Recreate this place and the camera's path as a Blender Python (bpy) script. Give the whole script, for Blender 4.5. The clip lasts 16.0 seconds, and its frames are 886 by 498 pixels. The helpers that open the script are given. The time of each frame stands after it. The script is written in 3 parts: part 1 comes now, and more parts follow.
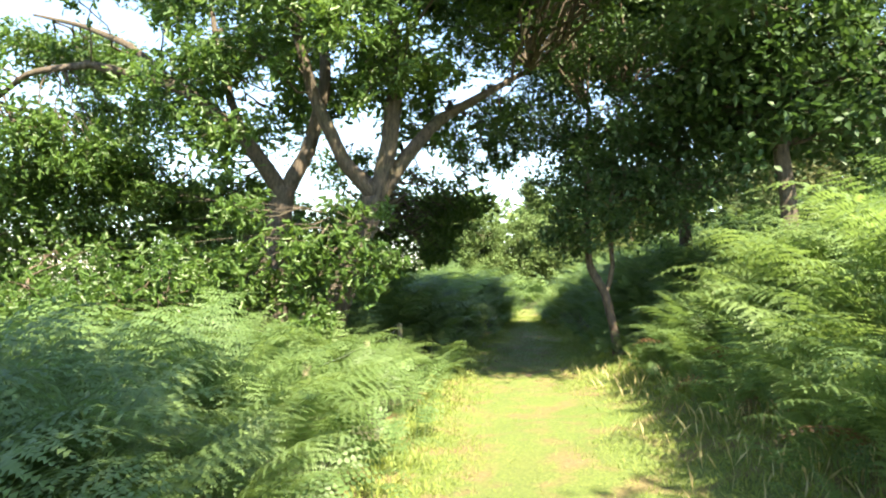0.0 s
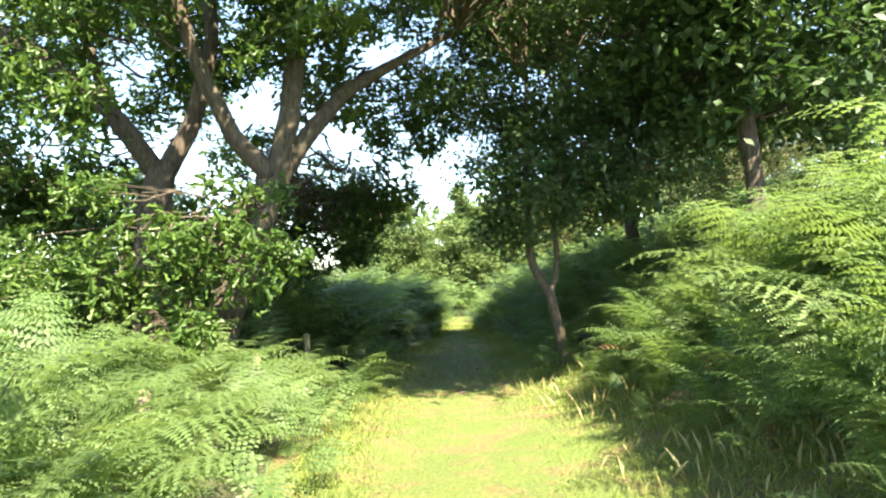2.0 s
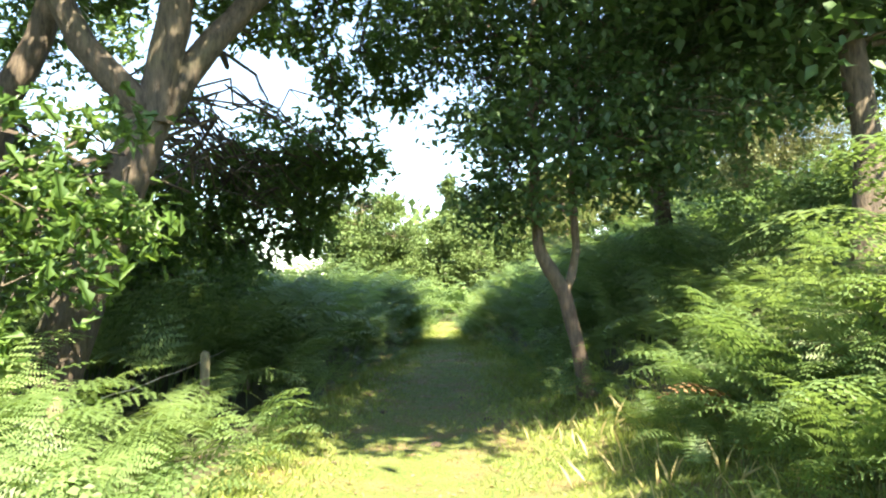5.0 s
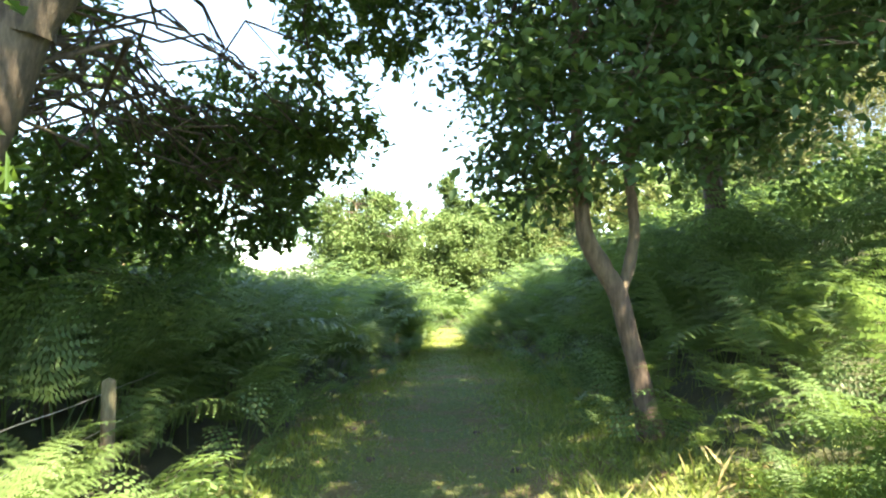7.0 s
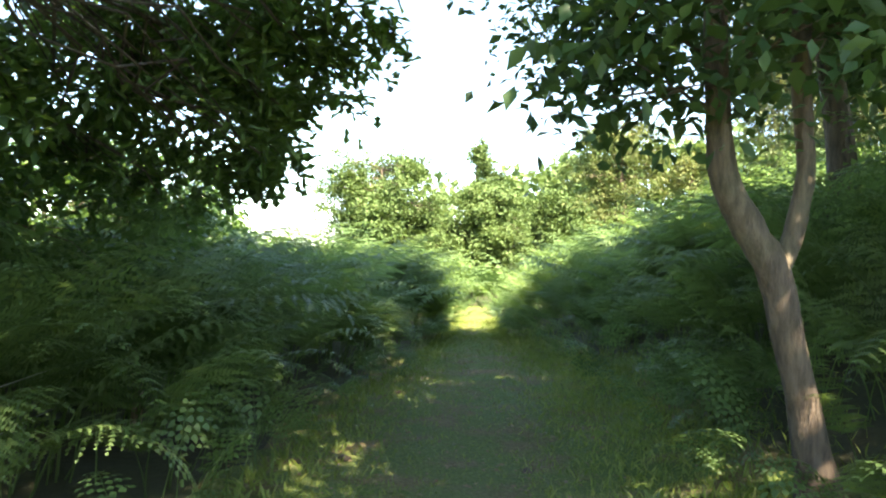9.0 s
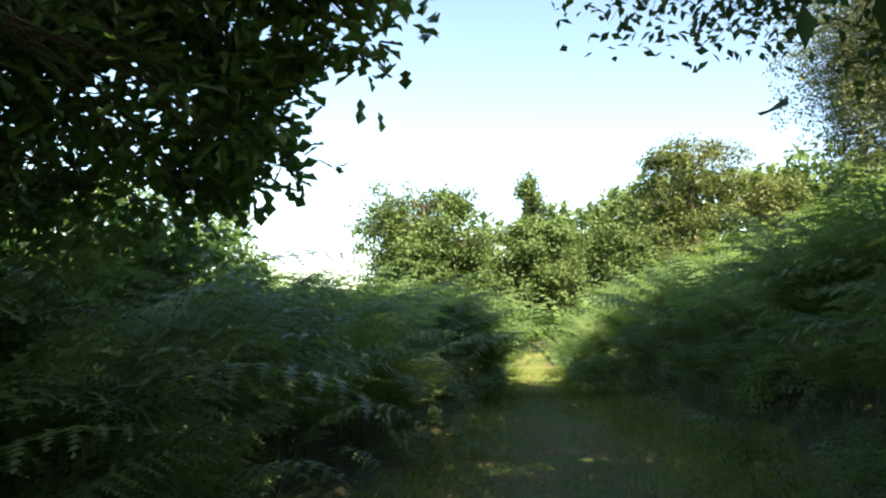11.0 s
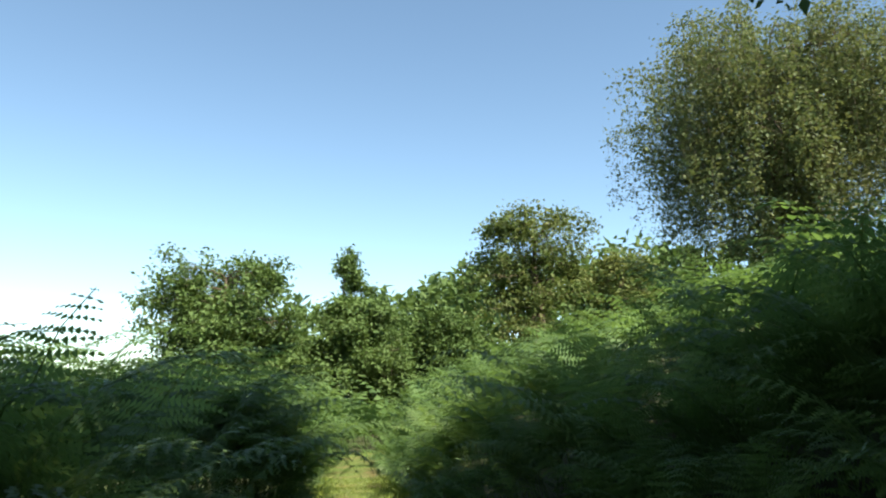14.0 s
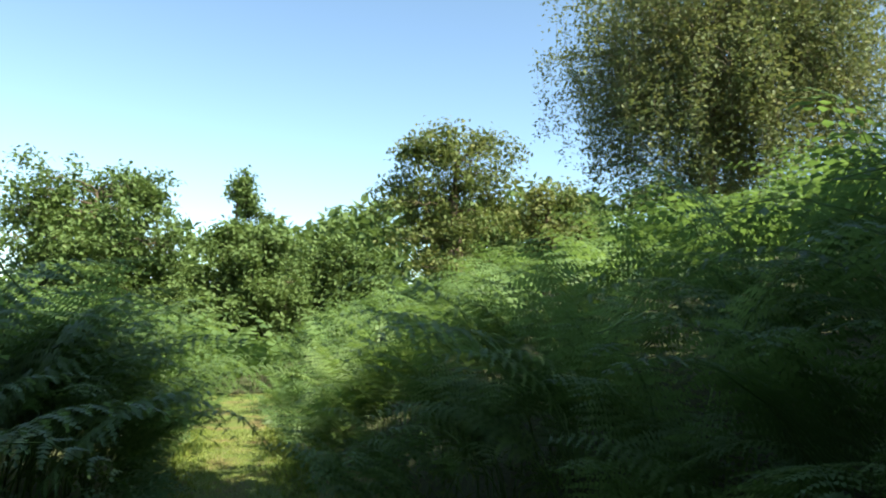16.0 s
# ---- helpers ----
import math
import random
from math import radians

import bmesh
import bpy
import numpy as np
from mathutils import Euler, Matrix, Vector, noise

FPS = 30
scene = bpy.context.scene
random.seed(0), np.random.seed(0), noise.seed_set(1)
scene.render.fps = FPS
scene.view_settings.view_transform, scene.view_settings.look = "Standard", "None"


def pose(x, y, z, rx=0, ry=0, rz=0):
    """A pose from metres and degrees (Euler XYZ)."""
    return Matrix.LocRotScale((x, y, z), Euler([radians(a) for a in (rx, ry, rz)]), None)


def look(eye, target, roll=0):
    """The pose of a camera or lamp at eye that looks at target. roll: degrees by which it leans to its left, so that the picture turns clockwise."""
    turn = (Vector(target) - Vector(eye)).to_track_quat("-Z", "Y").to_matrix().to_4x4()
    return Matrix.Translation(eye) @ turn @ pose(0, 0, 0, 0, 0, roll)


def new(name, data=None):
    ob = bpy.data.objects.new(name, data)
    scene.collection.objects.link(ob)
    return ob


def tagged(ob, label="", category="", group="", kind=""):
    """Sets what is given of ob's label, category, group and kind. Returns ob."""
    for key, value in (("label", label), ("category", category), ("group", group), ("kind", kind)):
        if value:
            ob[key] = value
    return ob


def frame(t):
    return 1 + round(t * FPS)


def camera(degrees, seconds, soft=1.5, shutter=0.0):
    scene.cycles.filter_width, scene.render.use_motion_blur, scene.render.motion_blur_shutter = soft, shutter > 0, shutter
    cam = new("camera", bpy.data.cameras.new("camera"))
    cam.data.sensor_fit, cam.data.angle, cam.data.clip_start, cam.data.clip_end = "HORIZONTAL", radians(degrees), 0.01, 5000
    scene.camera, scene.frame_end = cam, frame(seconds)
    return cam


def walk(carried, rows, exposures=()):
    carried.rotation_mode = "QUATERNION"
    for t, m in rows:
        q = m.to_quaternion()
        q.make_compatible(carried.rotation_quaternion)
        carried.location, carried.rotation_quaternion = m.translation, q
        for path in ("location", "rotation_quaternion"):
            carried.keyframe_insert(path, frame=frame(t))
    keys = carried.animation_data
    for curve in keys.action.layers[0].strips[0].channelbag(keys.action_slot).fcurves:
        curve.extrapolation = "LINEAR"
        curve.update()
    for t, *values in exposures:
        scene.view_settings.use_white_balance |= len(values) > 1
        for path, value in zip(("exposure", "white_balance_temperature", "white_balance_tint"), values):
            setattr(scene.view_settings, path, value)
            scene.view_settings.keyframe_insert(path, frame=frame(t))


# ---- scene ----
cam = camera(60.5, 16.0, soft=2.1)
METRES, EYE, TILT, LEAN, TURN = 17.0, 1.58, 1.5, 0.0, 0.0
ROWS = [
    (0.0, 0.0, 0.0, 0.0, 0.0, 0.0, -0.0),
    (0.5, 0.0041, 0.0299, -0.0013, -2.04, 2.18, 1.16),
    (1.0, 0.006, 0.0552, -0.0051, -3.95, 2.7, 1.2),
    (1.5, 0.0112, 0.0885, -0.0081, 0.06, 1.35, 6.46),
    (2.0, 0.0113, 0.1173, -0.0138, -5.28, 0.78, 0.86),
    (2.5, 0.0157, 0.149, -0.016, -5.05, 1.16, 1.37),
    (3.0, 0.017, 0.1777, -0.0205, -5.03, 2.71, -4.29),
    (3.5, 0.0246, 0.2128, -0.0223, -5.07, 0.59, -0.82),
    (4.0, 0.0297, 0.2452, -0.0244, -6.0, -0.12, -3.58),
    (4.5, 0.0377, 0.2782, -0.0229, -5.75, 0.69, 0.2),
    (7.0, 0.0499, 0.4335, -0.0305, -6.04, 1.28, 0.31),
    (7.5, 0.0557, 0.4666, -0.0317, -12.94, 1.74, -0.15),
    (8.0, 0.0566, 0.4952, -0.0317, -9.74, 1.05, -0.94),
    (8.5, 0.058, 0.5276, -0.0341, -5.96, -0.64, -1.79),
    (11.0, 0.0603, 0.6869, -0.0414, -0.52, 2.65, 0.07),
    (11.5, 0.0613, 0.7183, -0.0427, -3.57, 3.94, -3.5),
    (12.0, 0.0639, 0.7522, -0.043, -3.14, 2.65, 0.55),
    (12.5, 0.0634, 0.7836, -0.0449, -4.26, 2.79, -3.71),
    (13.0, 0.0692, 0.8155, -0.0457, -10.03, 2.84, 1.33),
    (13.5, 0.0717, 0.8457, -0.0465, -13.38, 7.46, -1.96),
    (14.0, 0.0778, 0.8729, -0.0483, -14.31, 9.41, -0.31),
    (14.5, 0.0829, 0.9035, -0.0496, -10.22, 7.21, -3.48),
    (15.0, 0.0894, 0.9347, -0.0508, -10.42, 3.41, 0.54),
    (15.5, 0.0932, 0.9616, -0.0488, -11.14, 5.28, -1.56),
    (16.0, 0.0978, 0.9871, -0.0498, -22.21, 5.07, -2.53),
]
walk(cam, [(t, pose(0, 0, EYE, TILT, LEAN, TURN) @ pose(METRES * x, METRES * y, METRES * z, 90 + pitch, roll, yaw)) for t, x, y, z, yaw, pitch, roll in ROWS],
     exposures=[(0.0, 2.6, 7300, 8), (2.0, 2.7, 7300, 8), (4.5, 2.85, 7300, 8), (7.0, 3.25, 7400, 8), (8.5, 3.25, 7400, 8), (11.0, 2.1, 7400, 8), (12.0, 1.7, 7200, 2), (13.0, 1.75, 7200, -2),
                (13.5, 1.75, 7200, -4), (14.0, 1.35, 7000, -2), (14.5, 1.35, 7000, -2), (15.0, 1.5, 7000, -2), (16.0, 1.65, 7000, -2)])

# ---- sky and sun ----
SUN_TO = Vector((0.27, -0.60, 0.80)).normalized()
world = bpy.data.worlds.new("sky")
scene.world = world
world.use_nodes = True
wn = world.node_tree
sky = wn.nodes.new("ShaderNodeTexSky")
sky.sky_type, sky.sun_disc = "NISHITA", False
sky.sun_elevation = math.asin(SUN_TO.z)
sky.sun_rotation = math.atan2(SUN_TO.x, SUN_TO.y)
sky.air_density, sky.dust_density, sky.ozone_density = 0.8, 0.15, 1.3
wn.links.new(sky.outputs[0], wn.nodes["Background"].inputs[0])
wn.nodes["Background"].inputs[1].default_value = 0.105
sun = new("sun", bpy.data.lights.new("sun", "SUN"))
sun.data.energy, sun.data.angle, sun.data.color = 5.0, radians(0.6), (1.0, 0.93, 0.80)
sun.matrix_world = look(SUN_TO * 60, (0, 0, 0))


# ---- materials ----
def material(name, rough=0.8):
    m = bpy.data.materials.new(name)
    m.use_nodes = True
    b = m.node_tree.nodes["Principled BSDF"]
    b.inputs["Roughness"].default_value = rough
    return m, m.node_tree, b


def ramp(nt, source, stops):
    r = nt.nodes.new("ShaderNodeValToRGB")
    e = r.color_ramp.elements
    while len(e) < len(stops):
        e.new(0.5)
    for el, (p, c) in zip(e, stops):
        el.position, el.color = p, (*c, 1)
    nt.links.new(source, r.inputs[0])
    return r.outputs[0]


def noise_tex(nt, scale, detail=4, vector=None, rough=0.55):
    n = nt.nodes.new("ShaderNodeTexNoise")
    n.inputs["Scale"].default_value, n.inputs["Detail"].default_value = scale, detail
    n.inputs["Roughness"].default_value = rough
    if vector is None:
        vector = nt.nodes.new("ShaderNodeNewGeometry").outputs["Position"]
    nt.links.new(vector, n.inputs["Vector"])
    return n.outputs[0]


def mix(nt, a, b, f, kind="MIX"):
    n = nt.nodes.new("ShaderNodeMix")
    n.data_type, n.blend_type = "RGBA", kind
    for s, v in ((n.inputs[0], f), (n.inputs[6], a), (n.inputs[7], b)):
        if isinstance(v, (int, float)):
            s.default_value = v
        elif isinstance(v, tuple):
            s.default_value = (*v, 1)
        else:
            nt.links.new(v, s)
    return n.outputs[2]


def bump(nt, b, height, strength, distance=0.02):
    n = nt.nodes.new("ShaderNodeBump")
    n.inputs["Strength"].default_value, n.inputs["Distance"].default_value = strength, distance
    nt.links.new(height, n.inputs["Height"])
    nt.links.new(n.outputs[0], b.inputs["Normal"])


def leaf_material(name, dark, mid, light, through_light, rough=0.45, per_object=False, patch=0.6, sheen=0.5):
    """Thin leaf: glossy upper surface, light passing through it; colour varies leaf by leaf and patch by patch."""
    m, nt, b = material(name, rough)
    geo = nt.nodes.new("ShaderNodeNewGeometry")
    rnd = nt.nodes.new("ShaderNodeObjectInfo").outputs["Random"] if per_object else geo.outputs["Random Per Island"]
    c1 = ramp(nt, rnd, [(0.0, dark), (0.5, mid), (1.0, light)])
    c2 = ramp(nt, noise_tex(nt, patch, 3), [(0.3, dark), (0.55, mid), (0.75, light)])
    col = mix(nt, c1, c2, 0.5)
    nt.links.new(col, b.inputs["Base Color"])
    b.inputs["Specular IOR Level"].default_value = sheen
    tr = nt.nodes.new("ShaderNodeBsdfTranslucent")
    warm = mix(nt, col, (1.0, 0.95, 0.35), 0.5, "MULTIPLY")
    bright = mix(nt, warm, warm, 1.0, "ADD")
    nt.links.new(bright, tr.inputs["Color"])
    ms = nt.nodes.new("ShaderNodeMixShader")
    ms.inputs[0].default_value = through_light
    nt.links.new(b.outputs[0], ms.inputs[1])
    nt.links.new(tr.outputs[0], ms.inputs[2])
    nt.links.new(ms.outputs[0], nt.nodes["Material Output"].inputs["Surface"])
    return m


M_FERN = leaf_material("bracken_green", (0.06, 0.10, 0.03), (0.117, 0.18, 0.06), (0.19, 0.262, 0.10), 0.42, 0.5, True, sheen=0.38)
M_FERN_STUFF = leaf_material("bracken_green_mass", (0.05, 0.09, 0.028), (0.10, 0.163, 0.055), (0.165, 0.24, 0.092), 0.38, 0.52, sheen=0.35)
M_FERN_DRY = leaf_material("bracken_brown", (0.09, 0.045, 0.018), (0.15, 0.085, 0.035), (0.21, 0.135, 0.06), 0.2, 0.8)
M_LITTER = leaf_material("fallen_leaf", (0.14, 0.09, 0.045), (0.22, 0.15, 0.08), (0.32, 0.24, 0.13), 0.15, 0.8)
M_OAK = leaf_material("oak_leaf", (0.038, 0.08, 0.018), (0.07, 0.13, 0.028), (0.12, 0.19, 0.04), 0.36, 0.42)
M_DARKLEAF = leaf_material("hawthorn_leaf", (0.026, 0.056, 0.018), (0.04, 0.085, 0.025), (0.07, 0.12, 0.032), 0.28, 0.55)
M_BUSH = leaf_material("far_oak_leaf", (0.055, 0.09, 0.03), (0.09, 0.138, 0.046), (0.14, 0.19, 0.068), 0.22, 0.65, sheen=0.2)
M_BIRCH = leaf_material("birch_leaf", (0.07, 0.10, 0.048), (0.12, 0.145, 0.068), (0.20, 0.19, 0.09), 0.25, 0.6, sheen=0.2)
M_THORN = leaf_material("thorn_leaf_turning", (0.065, 0.10, 0.034), (0.115, 0.145, 0.052), (0.19, 0.18, 0.075), 0.25, 0.6, sheen=0.2)
M_GRASS = leaf_material("grass_blade", (0.09, 0.14, 0.025), (0.17, 0.22, 0.045), (0.30, 0.31, 0.09), 0.3, 0.6, patch=1.2)
M_STRAW = leaf_material("straw_grass", (0.26, 0.22, 0.10), (0.38, 0.32, 0.15), (0.5, 0.44, 0.24), 0.25, 0.7)


def bark_material(name, dark, light):
    m, nt, b = material(name, 0.9)
    tc = nt.nodes.new("ShaderNodeTexCoord")
    mp = nt.nodes.new("ShaderNodeMapping")
    mp.inputs["Scale"].default_value = (1.0, 1.0, 0.22)
    nt.links.new(tc.outputs["Object"], mp.inputs[0])
    f = noise_tex(nt, 26, 6, mp.outputs[0], 0.7)
    big = noise_tex(nt, 2.2, 3)
    col = ramp(nt, f, [(0.32, dark), (0.62, light)])
    lichen = ramp(nt, big, [(0.5, (1, 1, 1)), (0.75, (0.75, 0.95, 0.65))])
    nt.links.new(mix(nt, col, lichen, 0.8, "MULTIPLY"), b.inputs["Base Color"])
    bump(nt, b, f, 0.9, 0.03)
    return m


M_BARK_OAK = bark_material("oak_bark", (0.028, 0.021, 0.015), (0.125, 0.096, 0.066))
M_BARK_THORN = bark_material("thorn_bark", (0.045, 0.032, 0.023), (0.165, 0.118, 0.083))
M_POST = bark_material("weathered_post", (0.10, 0.078, 0.05), (0.27, 0.215, 0.14))
m, nt, b = material("galvanised_wire", 0.35)
b.inputs["Metallic"].default_value = 0.9
nt.links.new(ramp(nt, noise_tex(nt, 30, 2), [(0.3, (0.35, 0.35, 0.34)), (0.7, (0.62, 0.62, 0.6))]), b.inputs["Base Color"])
M_WIRE = m


def ground_material():
    m, nt, b = material("grassy_ground", 0.95)
    fine = noise_tex(nt, 38, 6, None, 0.7)
    mid = noise_tex(nt, 2.3, 4)
    big = noise_tex(nt, 0.45, 3)
    grass = ramp(nt, fine, [(0.3, (0.07, 0.105, 0.022)), (0.55, (0.155, 0.19, 0.045)), (0.75, (0.30, 0.30, 0.10))])
    earth = ramp(nt, fine, [(0.3, (0.10, 0.068, 0.03)), (0.7, (0.32, 0.238, 0.115))])
    f = ramp(nt, mid, [(0.48, (0, 0, 0)), (0.64, (1, 1, 1))])
    col = mix(nt, grass, earth, f)
    tint = ramp(nt, big, [(0.35, (0.80, 0.95, 0.68)), (0.65, (1.0, 0.97, 0.9))])
    nt.links.new(mix(nt, col, tint, 1.0, "MULTIPLY"), b.inputs["Base Color"])
    bump(nt, b, fine, 0.9, 0.05)
    return m


M_GROUND = ground_material()
m, nt, b = material("heath_floor", 0.95)
f = noise_tex(nt, 22, 6, None, 0.7)
nt.links.new(mix(nt, ramp(nt, f, [(0.3, (0.03, 0.035, 0.014)), (0.7, (0.085, 0.095, 0.035))]), ramp(nt, noise_tex(nt, 0.8, 3), [(0.4, (0.05, 0.035, 0.02)), (0.6, (0.06, 0.08, 0.025))]), 0.4), b.inputs["Base Color"])
bump(nt, b, f, 0.7, 0.04)
M_HEATH = m

# ---- plan: path, banks, ground height ----
rng = np.random.default_rng(11)


def path_x(y):
    return 0.090 * y + 0.0008 * y * np.abs(y)


def half_left(y):
    return np.interp(y, [0, 9, 12, 16, 19, 23, 30], [0.95, 1.0, 1.05, 0.95, 0.62, 0.48, 0.45])


def half_right(y):
    return np.interp(y, [0, 8.5, 10.5, 12, 16, 18, 20, 22, 30], [1.90, 2.00, 1.65, 1.40, 1.35, 1.45, 0.95, 0.50, 0.45])


def bank_foot(y):
    return np.interp(y, [0, 9, 12, 18, 20, 22, 30], [1.25, 1.30, 1.25, 1.35, 0.95, 0.50, 0.45])


def ground_z(x, y):
    x, y = np.asarray(x, float), np.asarray(y, float)
    yy = np.clip(y, -20, 45)
    dr = x - (path_x(yy) + bank_foot(yy))
    s = np.maximum(dr, 0)
    rise = 4.2 * (1 - np.exp(-s / 8.0)) * (1 - np.exp(-s / 0.8) * 0.6)
    dl = np.maximum((path_x(yy) - half_left(yy)) - x, 0)
    fall = -0.05 * np.maximum(dl - 4, 0) - 5.0 * (1 - np.exp(-np.maximum(dl - 6, 0) / 40))
    away = np.hypot(x, y)
    far = np.clip((away - 60) / 200, 0, 1)
    lumps = 0.035 * np.sin(2.1 * x + 0.7 * y) * np.sin(1.3 * y - 0.4 * x) + 0.02 * np.sin(4.3 * x) * np.sin(3.7 * y + 1)
    return (rise + fall) * (1 - far) - 6.0 * far - 0.002 * np.clip(y, -20, 60) + lumps * (1 - far)


# ---- mesh helpers ----
def mesh_from(name, verts, tris, mat, smooth=False):
    """A mesh of triangles from arrays."""
    me = bpy.data.meshes.new(name)
    verts, tris = np.asarray(verts, np.float32), np.asarray(tris, np.int32)
    me.vertices.add(len(verts))
    me.vertices.foreach_set("co", verts.ravel())
    me.loops.add(tris.size)
    me.loops.foreach_set("vertex_index", tris.ravel())
    me.polygons.add(len(tris))
    me.polygons.foreach_set("loop_start", np.arange(0, tris.size, 3, dtype=np.int32))
    me.polygons.foreach_set("loop_total", np.full(len(tris), 3, np.int32))
    if smooth:
        me.polygons.foreach_set("use_smooth", np.ones(len(tris), bool))
    me.materials.append(mat)
    me.update(calc_edges=True)
    return me


def part(name, me, parent, label=""):
    ob = new(name, me)
    ob.parent = parent
    return tagged(ob, label)


def euler_mats(rx, ry, rz):
    """Rotation matrices Rz @ Ry @ Rx for arrays of angles."""
    cx, sx, cy, sy, cz, sz = np.cos(rx), np.sin(rx), np.cos(ry), np.sin(ry), np.cos(rz), np.sin(rz)
    m = np.empty((len(rx), 3, 3))
    m[:, 0, 0], m[:, 0, 1], m[:, 0, 2] = cz * cy, cz * sy * sx - sz * cx, cz * sy * cx + sz * sx
    m[:, 1, 0], m[:, 1, 1], m[:, 1, 2] = sz * cy, sz * sy * sx + cz * cx, sz * sy * cx - cz * sx
    m[:, 2, 0], m[:, 2, 1], m[:, 2, 2] = -sy, cy * sx, cy * cx
    return m


def scatter(proto, places, mats, scales):
    """Copies of one small shape (verts, tris) at many places, as arrays."""
    v, t = proto
    allv = np.einsum("nij,vj->nvi", mats, v) * np.asarray(scales).reshape(-1, 1, 1) + places[:, None, :]
    allt = t[None] + (np.arange(len(places)) * len(v))[:, None, None]
    return allv.reshape(-1, 3), allt.reshape(-1, 3)


def joined(pieces):
    vs, ts, n = [], [], 0
    for v, t in pieces:
        vs.append(v)
        ts.append(t + n)
        n += len(v)
    return np.concatenate(vs), np.concatenate(ts)


def tube(points, radii, sides=8, rough=0.0):
    """A tapered limb along a polyline, with an uneven girth."""
    p, r = np.asarray(points, float), np.asarray(radii, float)
    d = np.gradient(p, axis=0)
    d /= np.linalg.norm(d, axis=1)[:, None] + 1e-9
    ref = np.array([0.31, 0.95, 0.05]) if abs(d[0][2]) > 0.6 else np.array([0, 0, 1.0])
    u = np.cross(d, ref)
    u /= np.linalg.norm(u, axis=1)[:, None] + 1e-9
    w = np.cross(d, u)
    a = np.linspace(0, 2 * np.pi, sides, endpoint=False)
    flute = 1 + rough * (np.sin(a * 3 + 0.6)[None] * 0.6 + rng.normal(0, 0.5, (len(p), sides)))
    v = p[:, None] + (np.cos(a)[None, :, None] * u[:, None] + np.sin(a)[None, :, None] * w[:, None]) * (r[:, None] * flute)[..., None]
    n = len(p)
    i, j = np.meshgrid(np.arange(n - 1), np.arange(sides), indexing="ij")
    k = (j + 1) % sides
    q = np.stack([i * sides + j, i * sides + k, (i + 1) * sides + k, (i + 1) * sides + j], -1).reshape(-1, 4)
    t = np.concatenate([q[:, [0, 1, 2]], q[:, [0, 2, 3]]])
    v = np.concatenate([v.reshape(-1, 3), p[-1:] + d[-1:] * r[-1] * 0.5])
    top = (n - 1) * sides
    cap = np.stack([top + np.arange(sides), top + (np.arange(sides) + 1) % sides, np.full(sides, n * sides)], -1)
    return v, np.concatenate([t, cap])


def bent(a, b, n, sag, wobble):
    """Points from a to b along a curve that rises or sags and wanders."""
    a, b = np.asarray(a, float), np.asarray(b, float)
    s = np.linspace(0, 1, n)[:, None]
    p = a + (b - a) * s
    p[:, 2] += (np.sin(s * np.pi)[:, 0]) * sag
    k = rng.normal(0, wobble, (n, 3))
    k[0] = k[-1] = 0
    return p + k


# ---- leaves and fronds ----
def oak_leaf():
    """Lobed leaf, 1 long, folded a little along its rib."""
    v, t = [(0, 0, 0), (1, 0, -0.06)], []
    for side in (1, -1):
        o = len(v)
        v += [(x, side * y, 0.3 * y) for x, y in ((0.28, 0.23), (0.48, 0.11), (0.72, 0.28))]
        t += [(0, o, o + 1), (0, o + 1, 1), (o + 1, o + 2, 1)]
    return np.array(v, float), np.array(t)


def simple_leaf(width=0.5):
    v = [(0, 0, 0), (0.45, width / 2, 0.08), (1, 0, -0.05), (0.45, -width / 2, 0.08)]
    return np.array(v, float), np.array([(0, 1, 2), (0, 2, 3)])


